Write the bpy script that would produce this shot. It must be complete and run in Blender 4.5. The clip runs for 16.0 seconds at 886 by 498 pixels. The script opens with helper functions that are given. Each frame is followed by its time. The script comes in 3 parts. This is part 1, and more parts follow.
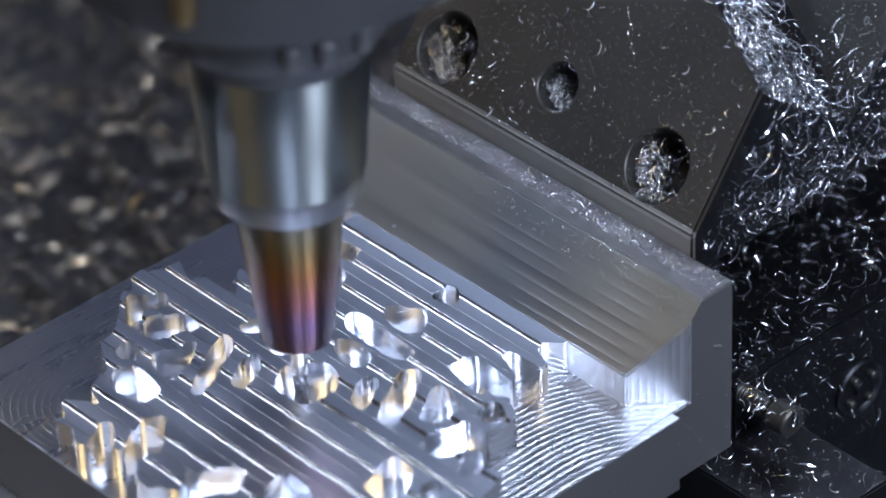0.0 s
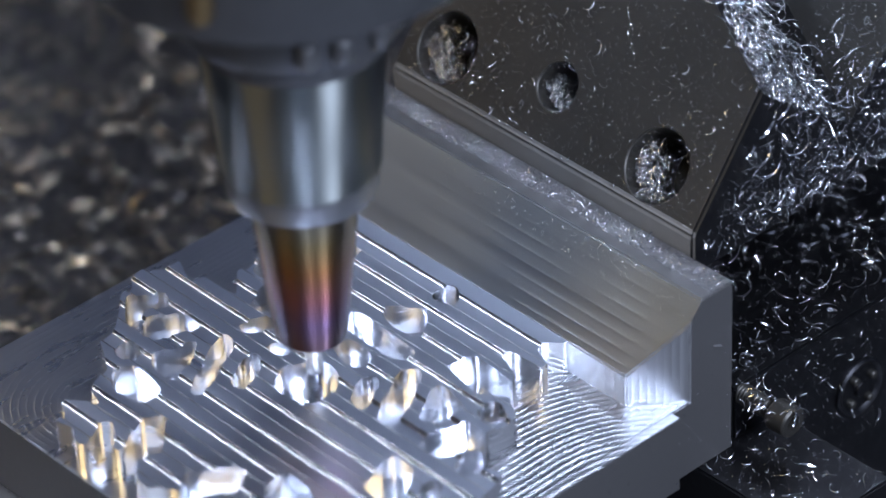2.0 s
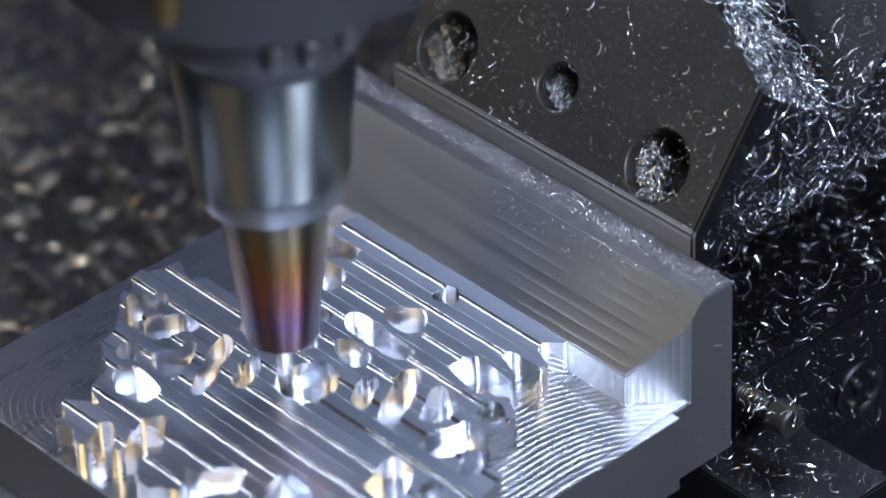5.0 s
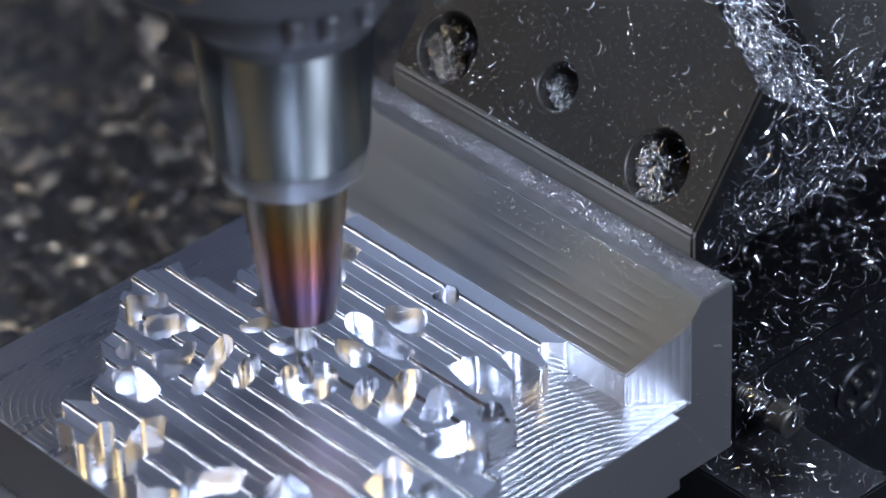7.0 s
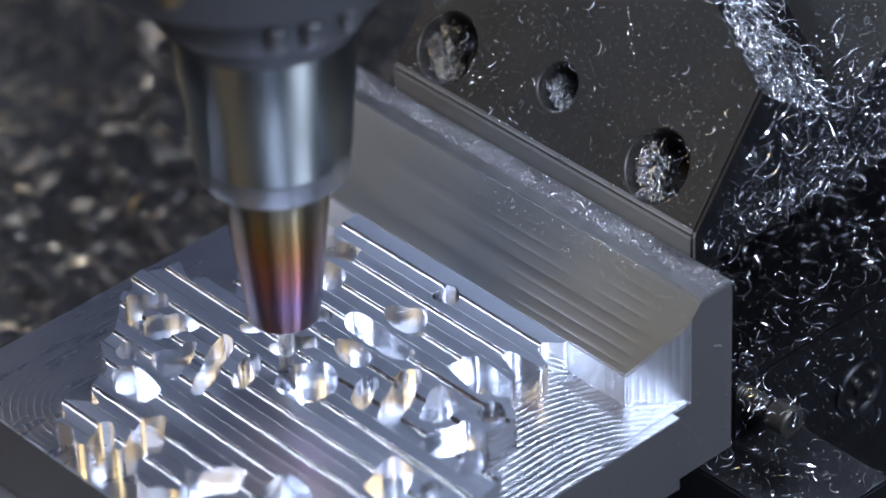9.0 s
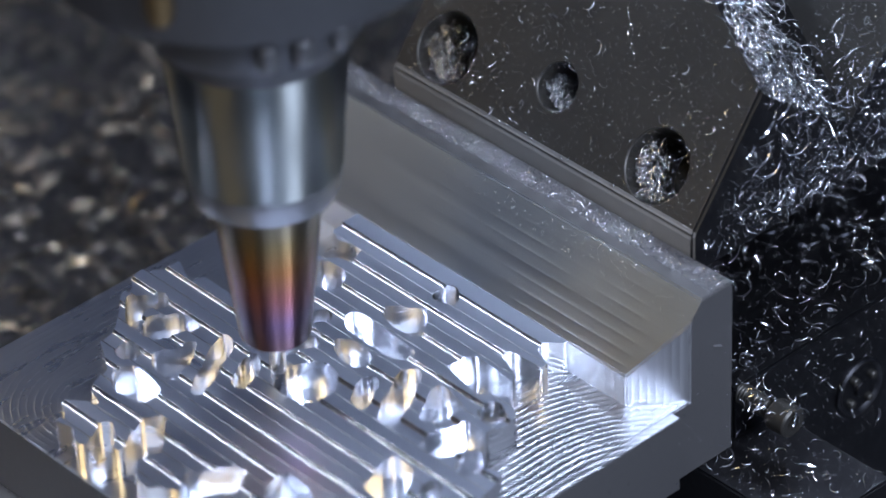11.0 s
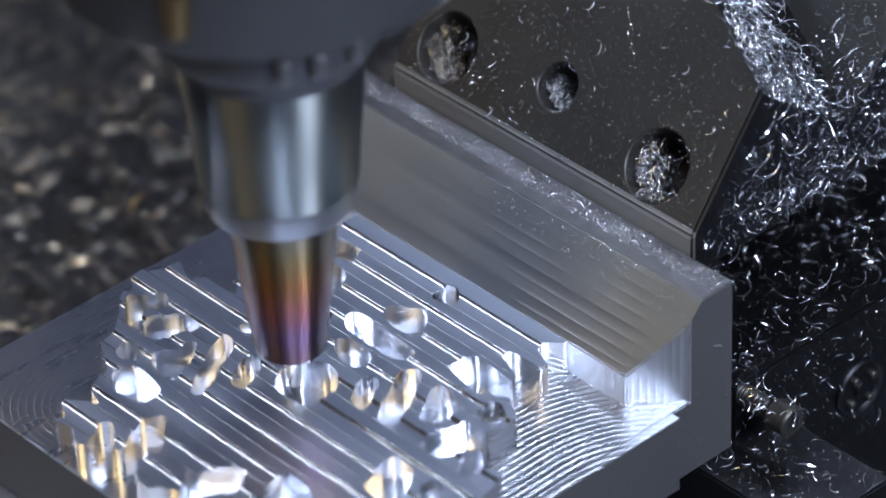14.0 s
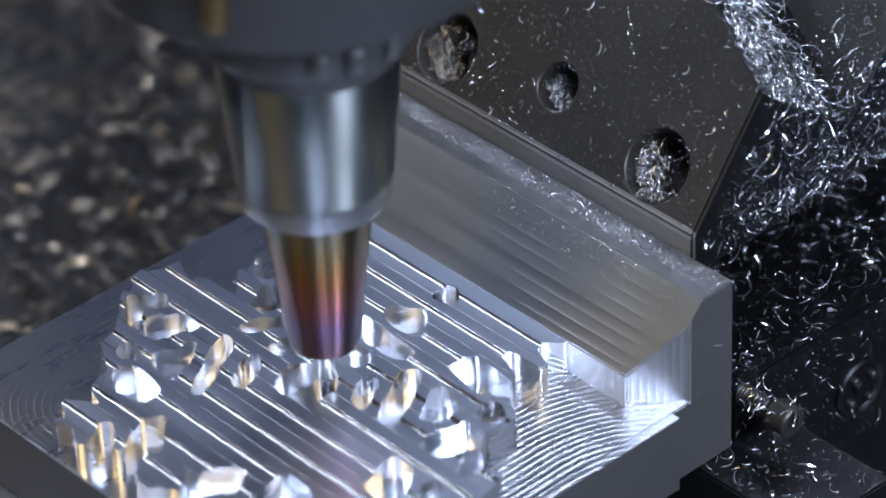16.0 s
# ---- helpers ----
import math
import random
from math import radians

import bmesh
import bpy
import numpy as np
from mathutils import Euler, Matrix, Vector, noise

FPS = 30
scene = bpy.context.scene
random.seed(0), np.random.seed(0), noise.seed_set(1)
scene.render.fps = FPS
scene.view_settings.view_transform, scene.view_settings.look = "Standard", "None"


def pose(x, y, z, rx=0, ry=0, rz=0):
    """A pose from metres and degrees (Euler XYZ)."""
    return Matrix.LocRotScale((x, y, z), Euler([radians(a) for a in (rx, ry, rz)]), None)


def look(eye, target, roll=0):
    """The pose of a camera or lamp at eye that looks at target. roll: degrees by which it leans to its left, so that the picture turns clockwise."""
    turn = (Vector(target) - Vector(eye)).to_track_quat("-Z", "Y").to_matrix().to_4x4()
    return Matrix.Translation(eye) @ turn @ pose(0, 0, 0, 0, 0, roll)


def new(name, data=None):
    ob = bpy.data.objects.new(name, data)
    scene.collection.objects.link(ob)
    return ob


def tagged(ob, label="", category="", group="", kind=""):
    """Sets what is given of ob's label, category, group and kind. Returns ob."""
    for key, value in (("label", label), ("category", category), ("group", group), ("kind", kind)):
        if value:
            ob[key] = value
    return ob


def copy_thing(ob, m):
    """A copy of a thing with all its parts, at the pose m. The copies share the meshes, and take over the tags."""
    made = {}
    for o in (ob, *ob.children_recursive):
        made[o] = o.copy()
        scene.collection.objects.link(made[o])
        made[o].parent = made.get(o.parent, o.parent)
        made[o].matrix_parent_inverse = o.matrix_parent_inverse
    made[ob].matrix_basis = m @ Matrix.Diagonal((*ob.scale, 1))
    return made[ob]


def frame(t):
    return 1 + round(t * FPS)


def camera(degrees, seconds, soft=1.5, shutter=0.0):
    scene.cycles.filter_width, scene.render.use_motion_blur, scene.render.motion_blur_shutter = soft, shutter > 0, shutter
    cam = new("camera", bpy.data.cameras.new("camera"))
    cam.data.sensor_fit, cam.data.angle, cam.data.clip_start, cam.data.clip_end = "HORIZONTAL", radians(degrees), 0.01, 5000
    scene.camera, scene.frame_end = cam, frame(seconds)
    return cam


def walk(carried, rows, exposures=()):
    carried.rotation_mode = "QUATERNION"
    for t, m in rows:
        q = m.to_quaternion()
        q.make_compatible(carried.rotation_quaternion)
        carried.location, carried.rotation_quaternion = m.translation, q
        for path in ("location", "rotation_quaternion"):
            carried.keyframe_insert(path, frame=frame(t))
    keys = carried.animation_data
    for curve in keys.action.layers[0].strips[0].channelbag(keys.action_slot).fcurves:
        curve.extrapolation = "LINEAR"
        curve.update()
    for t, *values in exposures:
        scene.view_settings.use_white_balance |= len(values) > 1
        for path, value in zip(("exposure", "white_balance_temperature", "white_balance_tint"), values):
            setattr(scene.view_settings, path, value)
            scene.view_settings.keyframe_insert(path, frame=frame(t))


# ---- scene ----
# ---- camera ----
cam = camera(12.0, 16.0, soft=1.7, shutter=0.5)
cam.data.dof.use_dof = True
cam.data.dof.focus_distance = 0.768
cam.data.dof.aperture_fstop = 11.5
VIEW = pose(0.46047, -0.37481, 0.55824, 54.125, 1.889, 47.028)
walk(cam, [(0, VIEW), (16, VIEW)], [(0, 0.14), (16, 0.14)])

MM = 0.001

# ---- light: work lamps placed by their reflections, two added warm lamps, in closed enclosure ----
world = bpy.data.worlds.new("enclosure_air")
scene.world = world
world.use_nodes = True
world.node_tree.nodes["Background"].inputs[0].default_value = (0.5, 0.6, 0.8, 1)
world.node_tree.nodes["Background"].inputs[1].default_value = 0.02


def lamp(name, eye, target, size, size_y, watts, colour):
    data = bpy.data.lights.new(name, "AREA")
    data.shape, data.size, data.size_y, data.energy, data.color = "RECTANGLE", size, size_y, watts, colour
    ob = new(name, data)
    ob.matrix_world = look([v * MM for v in eye], [v * MM for v in target])
    return ob


COOL = (0.685, 0.77, 0.98)
lamp("work_light_left", (-375, -105, 575), (0, 10, 100), 0.22, 0.03, 1.2, COOL)
lamp("work_light_right", (525, 10, 485), (10, 10, 95), 0.17, 0.14, 8.0, COOL)
lamp("work_light_front", (360, -270, 800), (10, 10, 100), 0.12, 0.08, 4.0, COOL)
# Unseen warm source, added where the gold reflections in the pockets point.
lamp("warm_south_light", (0, -440, 430), (-10, -5, 96), 0.24, 0.10, 0.58, (1.0, 0.72, 0.34))
lamp("work_light_rear", (-60, 350, 600), (30, 15, 93), 0.26, 0.05, 1.1, COOL)
# Added without a known source, to warm the pockets on the left.
lamp("warm_side_light", (-240, -25, 265), (-25, -5, 96), 0.08, 0.08, 0.07, (1.0, 0.72, 0.33))


# ---- materials ----
def material(name, colour, rough=0.5, metal=0.0, vary=0.15, scale=200.0, bump=0.1, bump_scale=800.0, stretch=(1, 1, 1),
             rough_vary=0.12, random_tint=0.0):
    m = bpy.data.materials.new(name)
    m.use_nodes = True
    n, l = m.node_tree.nodes, m.node_tree.links
    b = n["Principled BSDF"]
    b.inputs["Metallic"].default_value = metal
    co = n.new("ShaderNodeTexCoord")
    mp = n.new("ShaderNodeMapping")
    mp.inputs["Scale"].default_value = stretch
    l.new(co.outputs["Object"], mp.inputs["Vector"])
    big = n.new("ShaderNodeTexNoise")
    big.inputs["Scale"].default_value, big.inputs["Detail"].default_value = scale, 4
    l.new(co.outputs["Object"], big.inputs["Vector"])
    fine = n.new("ShaderNodeTexNoise")
    fine.inputs["Scale"].default_value, fine.inputs["Detail"].default_value = bump_scale, 3
    l.new(mp.outputs[0], fine.inputs["Vector"])
    mix = n.new("ShaderNodeMix")
    mix.data_type = "RGBA"
    mix.inputs["A"].default_value = (*[c * (1 - vary) for c in colour], 1)
    mix.inputs["B"].default_value = (*[min(1, c * (1 + vary)) for c in colour], 1)
    l.new(big.outputs["Fac"], mix.inputs["Factor"])
    last = mix.outputs["Result"]
    if random_tint:
        geo = n.new("ShaderNodeNewGeometry")
        ramp = n.new("ShaderNodeMix")
        ramp.data_type = "RGBA"
        ramp.inputs["B"].default_value = (0.80, 0.70, 0.55, 1)
        mul = n.new("ShaderNodeMath")
        mul.operation = "POWER"
        mul.inputs[1].default_value = random_tint
        l.new(geo.outputs["Random Per Island"], mul.inputs[0])
        l.new(mul.outputs[0], ramp.inputs["Factor"])
        l.new(last, ramp.inputs["A"])
        last = ramp.outputs["Result"]
    l.new(last, b.inputs["Base Color"])
    rr = n.new("ShaderNodeMapRange")
    rr.inputs["To Min"].default_value, rr.inputs["To Max"].default_value = max(0.03, rough - rough_vary), rough + rough_vary
    l.new(fine.outputs["Fac"], rr.inputs["Value"])
    l.new(rr.outputs[0], b.inputs["Roughness"])
    bp = n.new("ShaderNodeBump")
    bp.inputs["Strength"].default_value, bp.inputs["Distance"].default_value = bump, 0.0002
    l.new(fine.outputs["Fac"], bp.inputs["Height"])
    l.new(bp.outputs[0], b.inputs["Normal"])
    return m


EDGE = material("burnished_edge", (0.48, 0.47, 0.47), 0.24, 1.0, 0.05, 200, 0.25, 900, (0.5, 1, 1), 0.07)
ALU = material("milled_aluminium", (0.72, 0.79, 0.93), 0.315, 1.0, 0.06, 60, 0.12, 300, (0.06, 1, 1), 0.08)
WALL = material("side_milled_aluminium", (0.82, 0.82, 0.83), 0.13, 1.0, 0.04, 120, 0.2, 420, (1, 1, 0.02), 0.05)
# Far paler than the sides: the gleam along the bevel is put into colour.
LIT_CHAMFER = material("lit_chamfer", (0.85, 0.86, 0.88), 0.22, 1.0, 0.05, 100, 0.05, 500)
SIDE = material("smooth_milled_side", (0.60, 0.62, 0.65), 0.34, 1.0, 0.05, 60, 0.12, 420, (1, 1, 0.03), 0.05)
# Far darker than the milled faces: the sides' shade is in the base colour.
SAWN_SHADED = material("shaded_sawn_aluminium", (0.065, 0.065, 0.068), 0.48, 0.5, 0.05, 40, 0.04, 900, (1, 1, 0.6), 0.03)


def calculator(m):
    n, l = m.node_tree.nodes, m.node_tree.links

    def calc(op, a, b=None):
        k = n.new("ShaderNodeMath")
        k.operation = op
        for i, v in enumerate((a, b)):
            if isinstance(v, (int, float)):
                k.inputs[i].default_value = v
            elif v is not None:
                l.new(v, k.inputs[i])
        return k.outputs[0]
    return calc


def place_of(m):
    n = m.node_tree.nodes
    sep = n.new("ShaderNodeSeparateXYZ")
    m.node_tree.links.new(n.new("ShaderNodeTexCoord").outputs["Object"], sep.inputs[0])
    return sep.outputs["X"], sep.outputs["Y"], sep.outputs["Z"]


def add_cusps(m, calc, along, step, depth, mask=None, power=3.0):
    """The sharp little ridges between the rows of a round cutter."""
    n, l = m.node_tree.nodes, m.node_tree.links
    f = calc("SUBTRACT", calc("FRACT", calc("DIVIDE", along, step)), 0.5)
    cusp = calc("POWER", calc("MULTIPLY", calc("ABSOLUTE", f), 2.0), power)
    if mask is not None:
        cusp = calc("MULTIPLY", cusp, mask)
    bump = n.new("ShaderNodeBump")
    bump.inputs["Strength"].default_value, bump.inputs["Distance"].default_value = 1.0, depth
    l.new(cusp, bump.inputs["Height"])
    l.new(n["Bump"].outputs[0], bump.inputs["Normal"])
    l.new(bump.outputs[0], n["Principled BSDF"].inputs["Normal"])


def floor_arcs(name):
    """Milled floor with cutter rows: straight along y, bending into arcs at the two ends of the block."""
    m = material(name, (0.52, 0.55, 0.61), 0.28, 1.0, 0.08, 90, 0.01, 500, (1, 0.2, 1), 0.03)
    calc, (x, y, z) = calculator(m), place_of(m)

    def radius(cx, cy, limit):
        dx = calc("SUBTRACT", x, cx)
        dy = calc(limit, calc("SUBTRACT", y, cy), 0.0)
        return calc("SQRT", calc("ADD", calc("MULTIPLY", dx, dx), calc("MULTIPLY", dy, dy)))
    east = calc("GREATER_THAN", x, 0.0)
    r = calc("ADD", calc("MULTIPLY", radius(0.069, 0.022, "MAXIMUM"), east),
             calc("MULTIPLY", radius(-0.030, -0.022, "MINIMUM"), calc("SUBTRACT", 1.0, east)))
    # no ridges in the front notches, whose walls would mirror them as ripples
    ridge_free = calc("MULTIPLY", calc("GREATER_THAN", x, -0.027), calc("LESS_THAN", y, -0.024))
    depth = calc("MULTIPLY", calc("ADD", calc("MULTIPLY", east, 0.35), 0.65), calc("SUBTRACT", 1.0, ridge_free))
    add_cusps(m, calc, r, 0.00142, 0.00006, depth, 3.6)
    return m


def slope_rows(name):
    """Milled slant with faint cutter rows along x that fade in and out."""
    m = material(name, (0.44, 0.495, 0.54), 0.36, 1.0, 0.10, 50, 0.10, 300, (0.05, 1, 1), 0.07)
    n, l = m.node_tree.nodes, m.node_tree.links
    calc, (x, y, z) = calculator(m), place_of(m)
    noi = n.new("ShaderNodeTexNoise")
    noi.inputs["Scale"].default_value, noi.inputs["Detail"].default_value = 38, 2
    l.new(n.new("ShaderNodeTexCoord").outputs["Object"], noi.inputs["Vector"])
    fade = calc("MAXIMUM", calc("MULTIPLY", calc("ADD", calc("SUBTRACT", noi.outputs["Fac"], 0.56), calc("MULTIPLY", x, 3.2)), 4.0), 0.06)
    fade = calc("MINIMUM", fade, 1.0)
    along = calc("ADD", calc("MULTIPLY", y, 0.634), calc("MULTIPLY", z, 0.773))
    add_cusps(m, calc, along, 0.0023, 0.00009, fade)
    return m


def upright_rows(m, step):
    """Shallow upright rows that a cutter's side leaves along a wall."""
    calc, (x, y, z) = calculator(m), place_of(m)
    add_cusps(m, calc, calc("ADD", calc("MULTIPLY", x, 0.638), calc("MULTIPLY", y, 0.770)), step, 0.000035, None, 2.0)


upright_rows(SIDE, 0.00145)
SLOPE = slope_rows("slope_aluminium")
ARC_R = floor_arcs("arc_milled_aluminium")
# Bright steel for the unseen front step, which serves as a reflector.
PALE_REFLECTOR = material("pale_reflector_steel", (0.52, 0.53, 0.55), 0.32, 1.0, 0.15, 150, 0.1, 600)
# Paler than the jaw's steel: light on its lip and bevels, put into colour.
JAW_LIT = material("lit_jaw_edge", (0.15, 0.15, 0.145), 0.5, 0.2, 0.15, 120, 0.1, 600, (0.1, 1, 1))
OILY = material("oily_aluminium", (0.20, 0.203, 0.21), 0.40, 0.9, 0.3, 150, 0.1, 600)
STEEL = material("oiled_steel", (0.042, 0.041, 0.038), 0.45, 0.7, 0.25, 70, 0.15, 700)
DARKSTEEL = material("blackened_steel", (0.040, 0.041, 0.046), 0.40, 1.0, 0.3, 60, 0.2, 600)
HOLDER = material("ground_steel", (0.19, 0.207, 0.207), 0.38, 1.0, 0.08, 60, 0.05, 300, (1, 1, 0.1))
COLLAR = material("dull_collar_steel", (0.16, 0.165, 0.175), 0.42, 0.9, 0.1, 60, 0.05, 400)
NOSE = material("spindle_steel", (0.10, 0.105, 0.115), 0.5, 0.9, 0.25, 40, 0.1, 400)
CARBIDE = material("carbide", (0.60, 0.58, 0.54), 0.22, 1.0, 0.1, 200, 0.05, 800)
FLUTE = material("coated_carbide", (0.24, 0.24, 0.26), 0.3, 1.0, 0.2, 200, 0.1, 800)
CHIP = material("aluminium_chip", (0.82, 0.84, 0.88), 0.22, 1.0, 0.1, 400, 0.1, 1500)
# Much darker than the other chips; some turn pale and warm at random.
CHIPWARM = material("dull_chip", (0.20, 0.195, 0.19), 0.30, 1.0, 0.6, 300, 0.1, 1500, random_tint=3.5)
# Dark blue so that the rib tops pick up bluish light from it.
SHEET = material("blue_enclosure_sheet", (0.036, 0.052, 0.100), 0.55, 0.0, 0.2, 8, 0.1, 60)
TRAY = material("wet_chip_tray", (0.05, 0.052, 0.058), 0.4, 0.3, 0.5, 30, 0.3, 200)
BRASS = material("brass_nozzle", (0.28, 0.20, 0.10), 0.4, 1.0, 0.2, 100, 0.1, 500)


def heat_tint():
    m = bpy.data.materials.new("heat_tinted_steel")
    m.use_nodes = True
    n, l = m.node_tree.nodes, m.node_tree.links
    b = n["Principled BSDF"]
    b.inputs["Metallic"].default_value = 1.0
    co = n.new("ShaderNodeTexCoord")
    sep = n.new("ShaderNodeSeparateXYZ")
    l.new(co.outputs["Object"], sep.inputs[0])
    noi = n.new("ShaderNodeTexNoise")
    noi.inputs["Scale"].default_value, noi.inputs["Detail"].default_value = 90, 4
    l.new(co.outputs["Object"], noi.inputs["Vector"])
    off = n.new("ShaderNodeMath")
    off.operation = "MULTIPLY_ADD"
    off.inputs[1].default_value = 0.0016
    l.new(noi.outputs["Fac"], off.inputs[0])
    l.new(sep.outputs["Z"], off.inputs[2])
    rng = n.new("ShaderNodeMapRange")
    rng.inputs["From Min"].default_value, rng.inputs["From Max"].default_value = 0.003, 0.035
    l.new(off.outputs[0], rng.inputs["Value"])
    ramp = n.new("ShaderNodeValToRGB")
    stops = [(0.0, (0.060, 0.034, 0.040)), (0.14, (0.062, 0.036, 0.062)), (0.32, (0.10, 0.036, 0.034)), (0.52, (0.105, 0.045, 0.015)),
             (0.72, (0.095, 0.068, 0.030)), (0.9, (0.10, 0.093, 0.075)), (1.0, (0.115, 0.115, 0.11))]
    while len(ramp.color_ramp.elements) < len(stops):
        ramp.color_ramp.elements.new(0.5)
    for e, (p, c) in zip(ramp.color_ramp.elements, stops):
        e.position, e.color = p, (*c, 1)
    l.new(rng.outputs[0], ramp.inputs[0])
    l.new(ramp.outputs[0], b.inputs["Base Color"])
    fine = n.new("ShaderNodeTexNoise")
    mp = n.new("ShaderNodeMapping")
    mp.inputs["Scale"].default_value = (0.1, 0.1, 1)
    fine.inputs["Scale"].default_value = 1500
    l.new(co.outputs["Object"], mp.inputs["Vector"])
    l.new(mp.outputs[0], fine.inputs["Vector"])
    rr = n.new("ShaderNodeMapRange")
    rr.inputs["To Min"].default_value, rr.inputs["To Max"].default_value = 0.27, 0.29
    l.new(fine.outputs["Fac"], rr.inputs["Value"])
    l.new(rr.outputs[0], b.inputs["Roughness"])
    return m


def turned(m, amount=0.9):
    """Fine rings from turning: the gloss spreads along the axis."""
    n, l = m.node_tree.nodes, m.node_tree.links
    tan = n.new("ShaderNodeTangent")
    tan.direction_type, tan.axis = "RADIAL", "Z"
    b = n["Principled BSDF"]
    b.inputs["Anisotropic"].default_value, b.inputs["Anisotropic Rotation"].default_value = amount, 0.25
    l.new(tan.outputs[0], b.inputs["Tangent"])


TINT = heat_tint()
turned(TINT, 0.96)
turned(HOLDER, 0.97)


# ---- mesh helpers (all shapes in millimetres) ----
def mesh_of(name, bm, mat, smooth=False):
    bmesh.ops.recalc_face_normals(bm, faces=bm.faces)
    bmesh.ops.scale(bm, vec=(MM, MM, MM), verts=bm.verts)
    me = bpy.data.meshes.new(name)
    bm.to_mesh(me)
    bm.free()
    for m in (mat if isinstance(mat, (list, tuple)) else [mat]):
        me.materials.append(m)
    if smooth:
        me.shade_smooth()
        me.set_sharp_from_angle(angle=radians(35))
    return me


def part(name, bm, mat, parent=None, label="", smooth=False):
    ob = new(name, mesh_of(name, bm, mat, smooth))
    ob.parent = parent
    return tagged(ob, label)


def empty(name, x=0, y=0, z=0):
    ob = new(name)
    ob.location = (x * MM, y * MM, z * MM)
    return ob


def prism(points, lo, hi, axis="z"):
    """A solid over a flat outline, from lo to hi along the axis."""
    bm = bmesh.new()
    put = {"z": lambda a, b, c: (a, b, c), "x": lambda a, b, c: (c, a, b)}[axis]
    low = [bm.verts.new(put(a, b, lo)) for a, b in points]
    top = [bm.verts.new(put(a, b, hi)) for a, b in points]
    bm.faces.new(low)
    bm.faces.new(top)
    k = len(points)
    for i in range(k):
        bm.faces.new((low[i], low[(i + 1) % k], top[(i + 1) % k], top[i]))
    bmesh.ops.recalc_face_normals(bm, faces=bm.faces)
    return bm


def box(x0, x1, y0, y1, z0, z1, bevel=0.0):
    bm = prism([(x0, y0), (x1, y0), (x1, y1), (x0, y1)], z0, z1)
    if bevel:
        bmesh.ops.bevel(bm, geom=bm.edges[:], offset=bevel, segments=2, affect="EDGES")
    return bm


def lathe(profile, steps=48, axis="z", at=(0, 0, 0)):
    """A turned solid from (radius, height) pairs."""
    bm = bmesh.new()
    rings = []
    for r, h in profile:
        ring = []
        for i in range(steps):
            a = 2 * math.pi * i / steps
            p = (r * math.cos(a), r * math.sin(a), h)
            if axis == "x":
                p = (h, p[0], p[1])
            ring.append(bm.verts.new((p[0] + at[0], p[1] + at[1], p[2] + at[2])))
        rings.append(ring)
    for a, b in zip(rings, rings[1:]):
        for i in range(steps):
            bm.faces.new((a[i], a[(i + 1) % steps], b[(i + 1) % steps], b[i]))
    bm.faces.new(rings[0])
    bm.faces.new(rings[-1])
    return bm


def rounded(points, r, seg=4):
    """The outline with its corners rounded by a cutter of radius r."""
    out, k = [], len(points)
    for i in range(k):
        p, a, b = Vector(points[i]), Vector(points[i - 1]), Vector(points[(i + 1) % k])
        u, v = (a - p), (b - p)
        d = min(r, u.length * 0.42, v.length * 0.42)
        s, e = p + u.normalized() * d, p + v.normalized() * d
        for j in range(seg + 1):
            t = j / seg
            q = s * (1 - t) ** 2 + p * 2 * t * (1 - t) + e * t * t
            out.append((q.x, q.y))
    return out


def cut(bm, others, mode="DIFFERENCE"):
    """bm with the solids of others cut away (or shared), as a new bmesh."""
    me = bpy.data.meshes.new("work")
    bm.to_mesh(me)
    bm.free()
    ob = new("work", me)
    spare = []
    for o in others:
        om = bpy.data.meshes.new("cutter")
        o.to_mesh(om)
        o.free()
        c = new("cutter", om)
        spare.append(c)
        mod = ob.modifiers.new("cut", "BOOLEAN")
        mod.operation, mod.object, mod.solver = mode, c, "EXACT"
    dg = bpy.context.evaluated_depsgraph_get()
    done = bpy.data.meshes.new_from_object(ob.evaluated_get(dg))
    out = bmesh.new()
    out.from_mesh(done)
    for o in [ob, *spare]:
        data = o.data
        bpy.data.objects.remove(o)
        bpy.data.meshes.remove(data)
    return out


# ---- the enclosure and the table ----
def enclosure():
    floor = tagged(new("floor", mesh_of("floor", box(-700, 800, -800, 700, -60, -40), TRAY)),
                   "dark wet chip tray of a milling machine", "floor", kind="structure")
    # Walls and roof are out of view, added to tint and dim the reflections.
    sides = {"wall_north": (-700, 800, 700, 715, -40, 1100), "wall_south": (-700, 800, -815, -800, -40, 1100),
             "wall_west": (-715, -700, -800, 700, -40, 1100), "wall_east": (800, 815, -800, 700, -40, 1100)}
    for name, b in sides.items():
        tagged(new(name, mesh_of(name, box(*b), SHEET)), "unseen dark blue sheet metal wall of the machine", "wall", kind="structure")
    tagged(new("ceiling", mesh_of("ceiling", box(-700, 800, -800, 700, 1100, 1115), SHEET)),
           "unseen dark blue sheet metal roof of the machine", "ceiling", kind="structure")


enclosure()
tagged(new("machine_table", mesh_of("machine_table", box(-420, 160, -260, 420, -40, 20, 3), TRAY)),
       "dark machine table covered with metal chips", "table", kind="structure")


# ---- the vise ----
JAW_A = radians(52.5)


def on_slope(x, s, lift=0.0):
    """A point of the jaw's slanted face: s along the slope from its lower edge, lift above the face."""
    return (x, 62.6 + s * math.cos(JAW_A) - lift * math.sin(JAW_A), 119 + s * math.sin(JAW_A) + lift * math.cos(JAW_A))


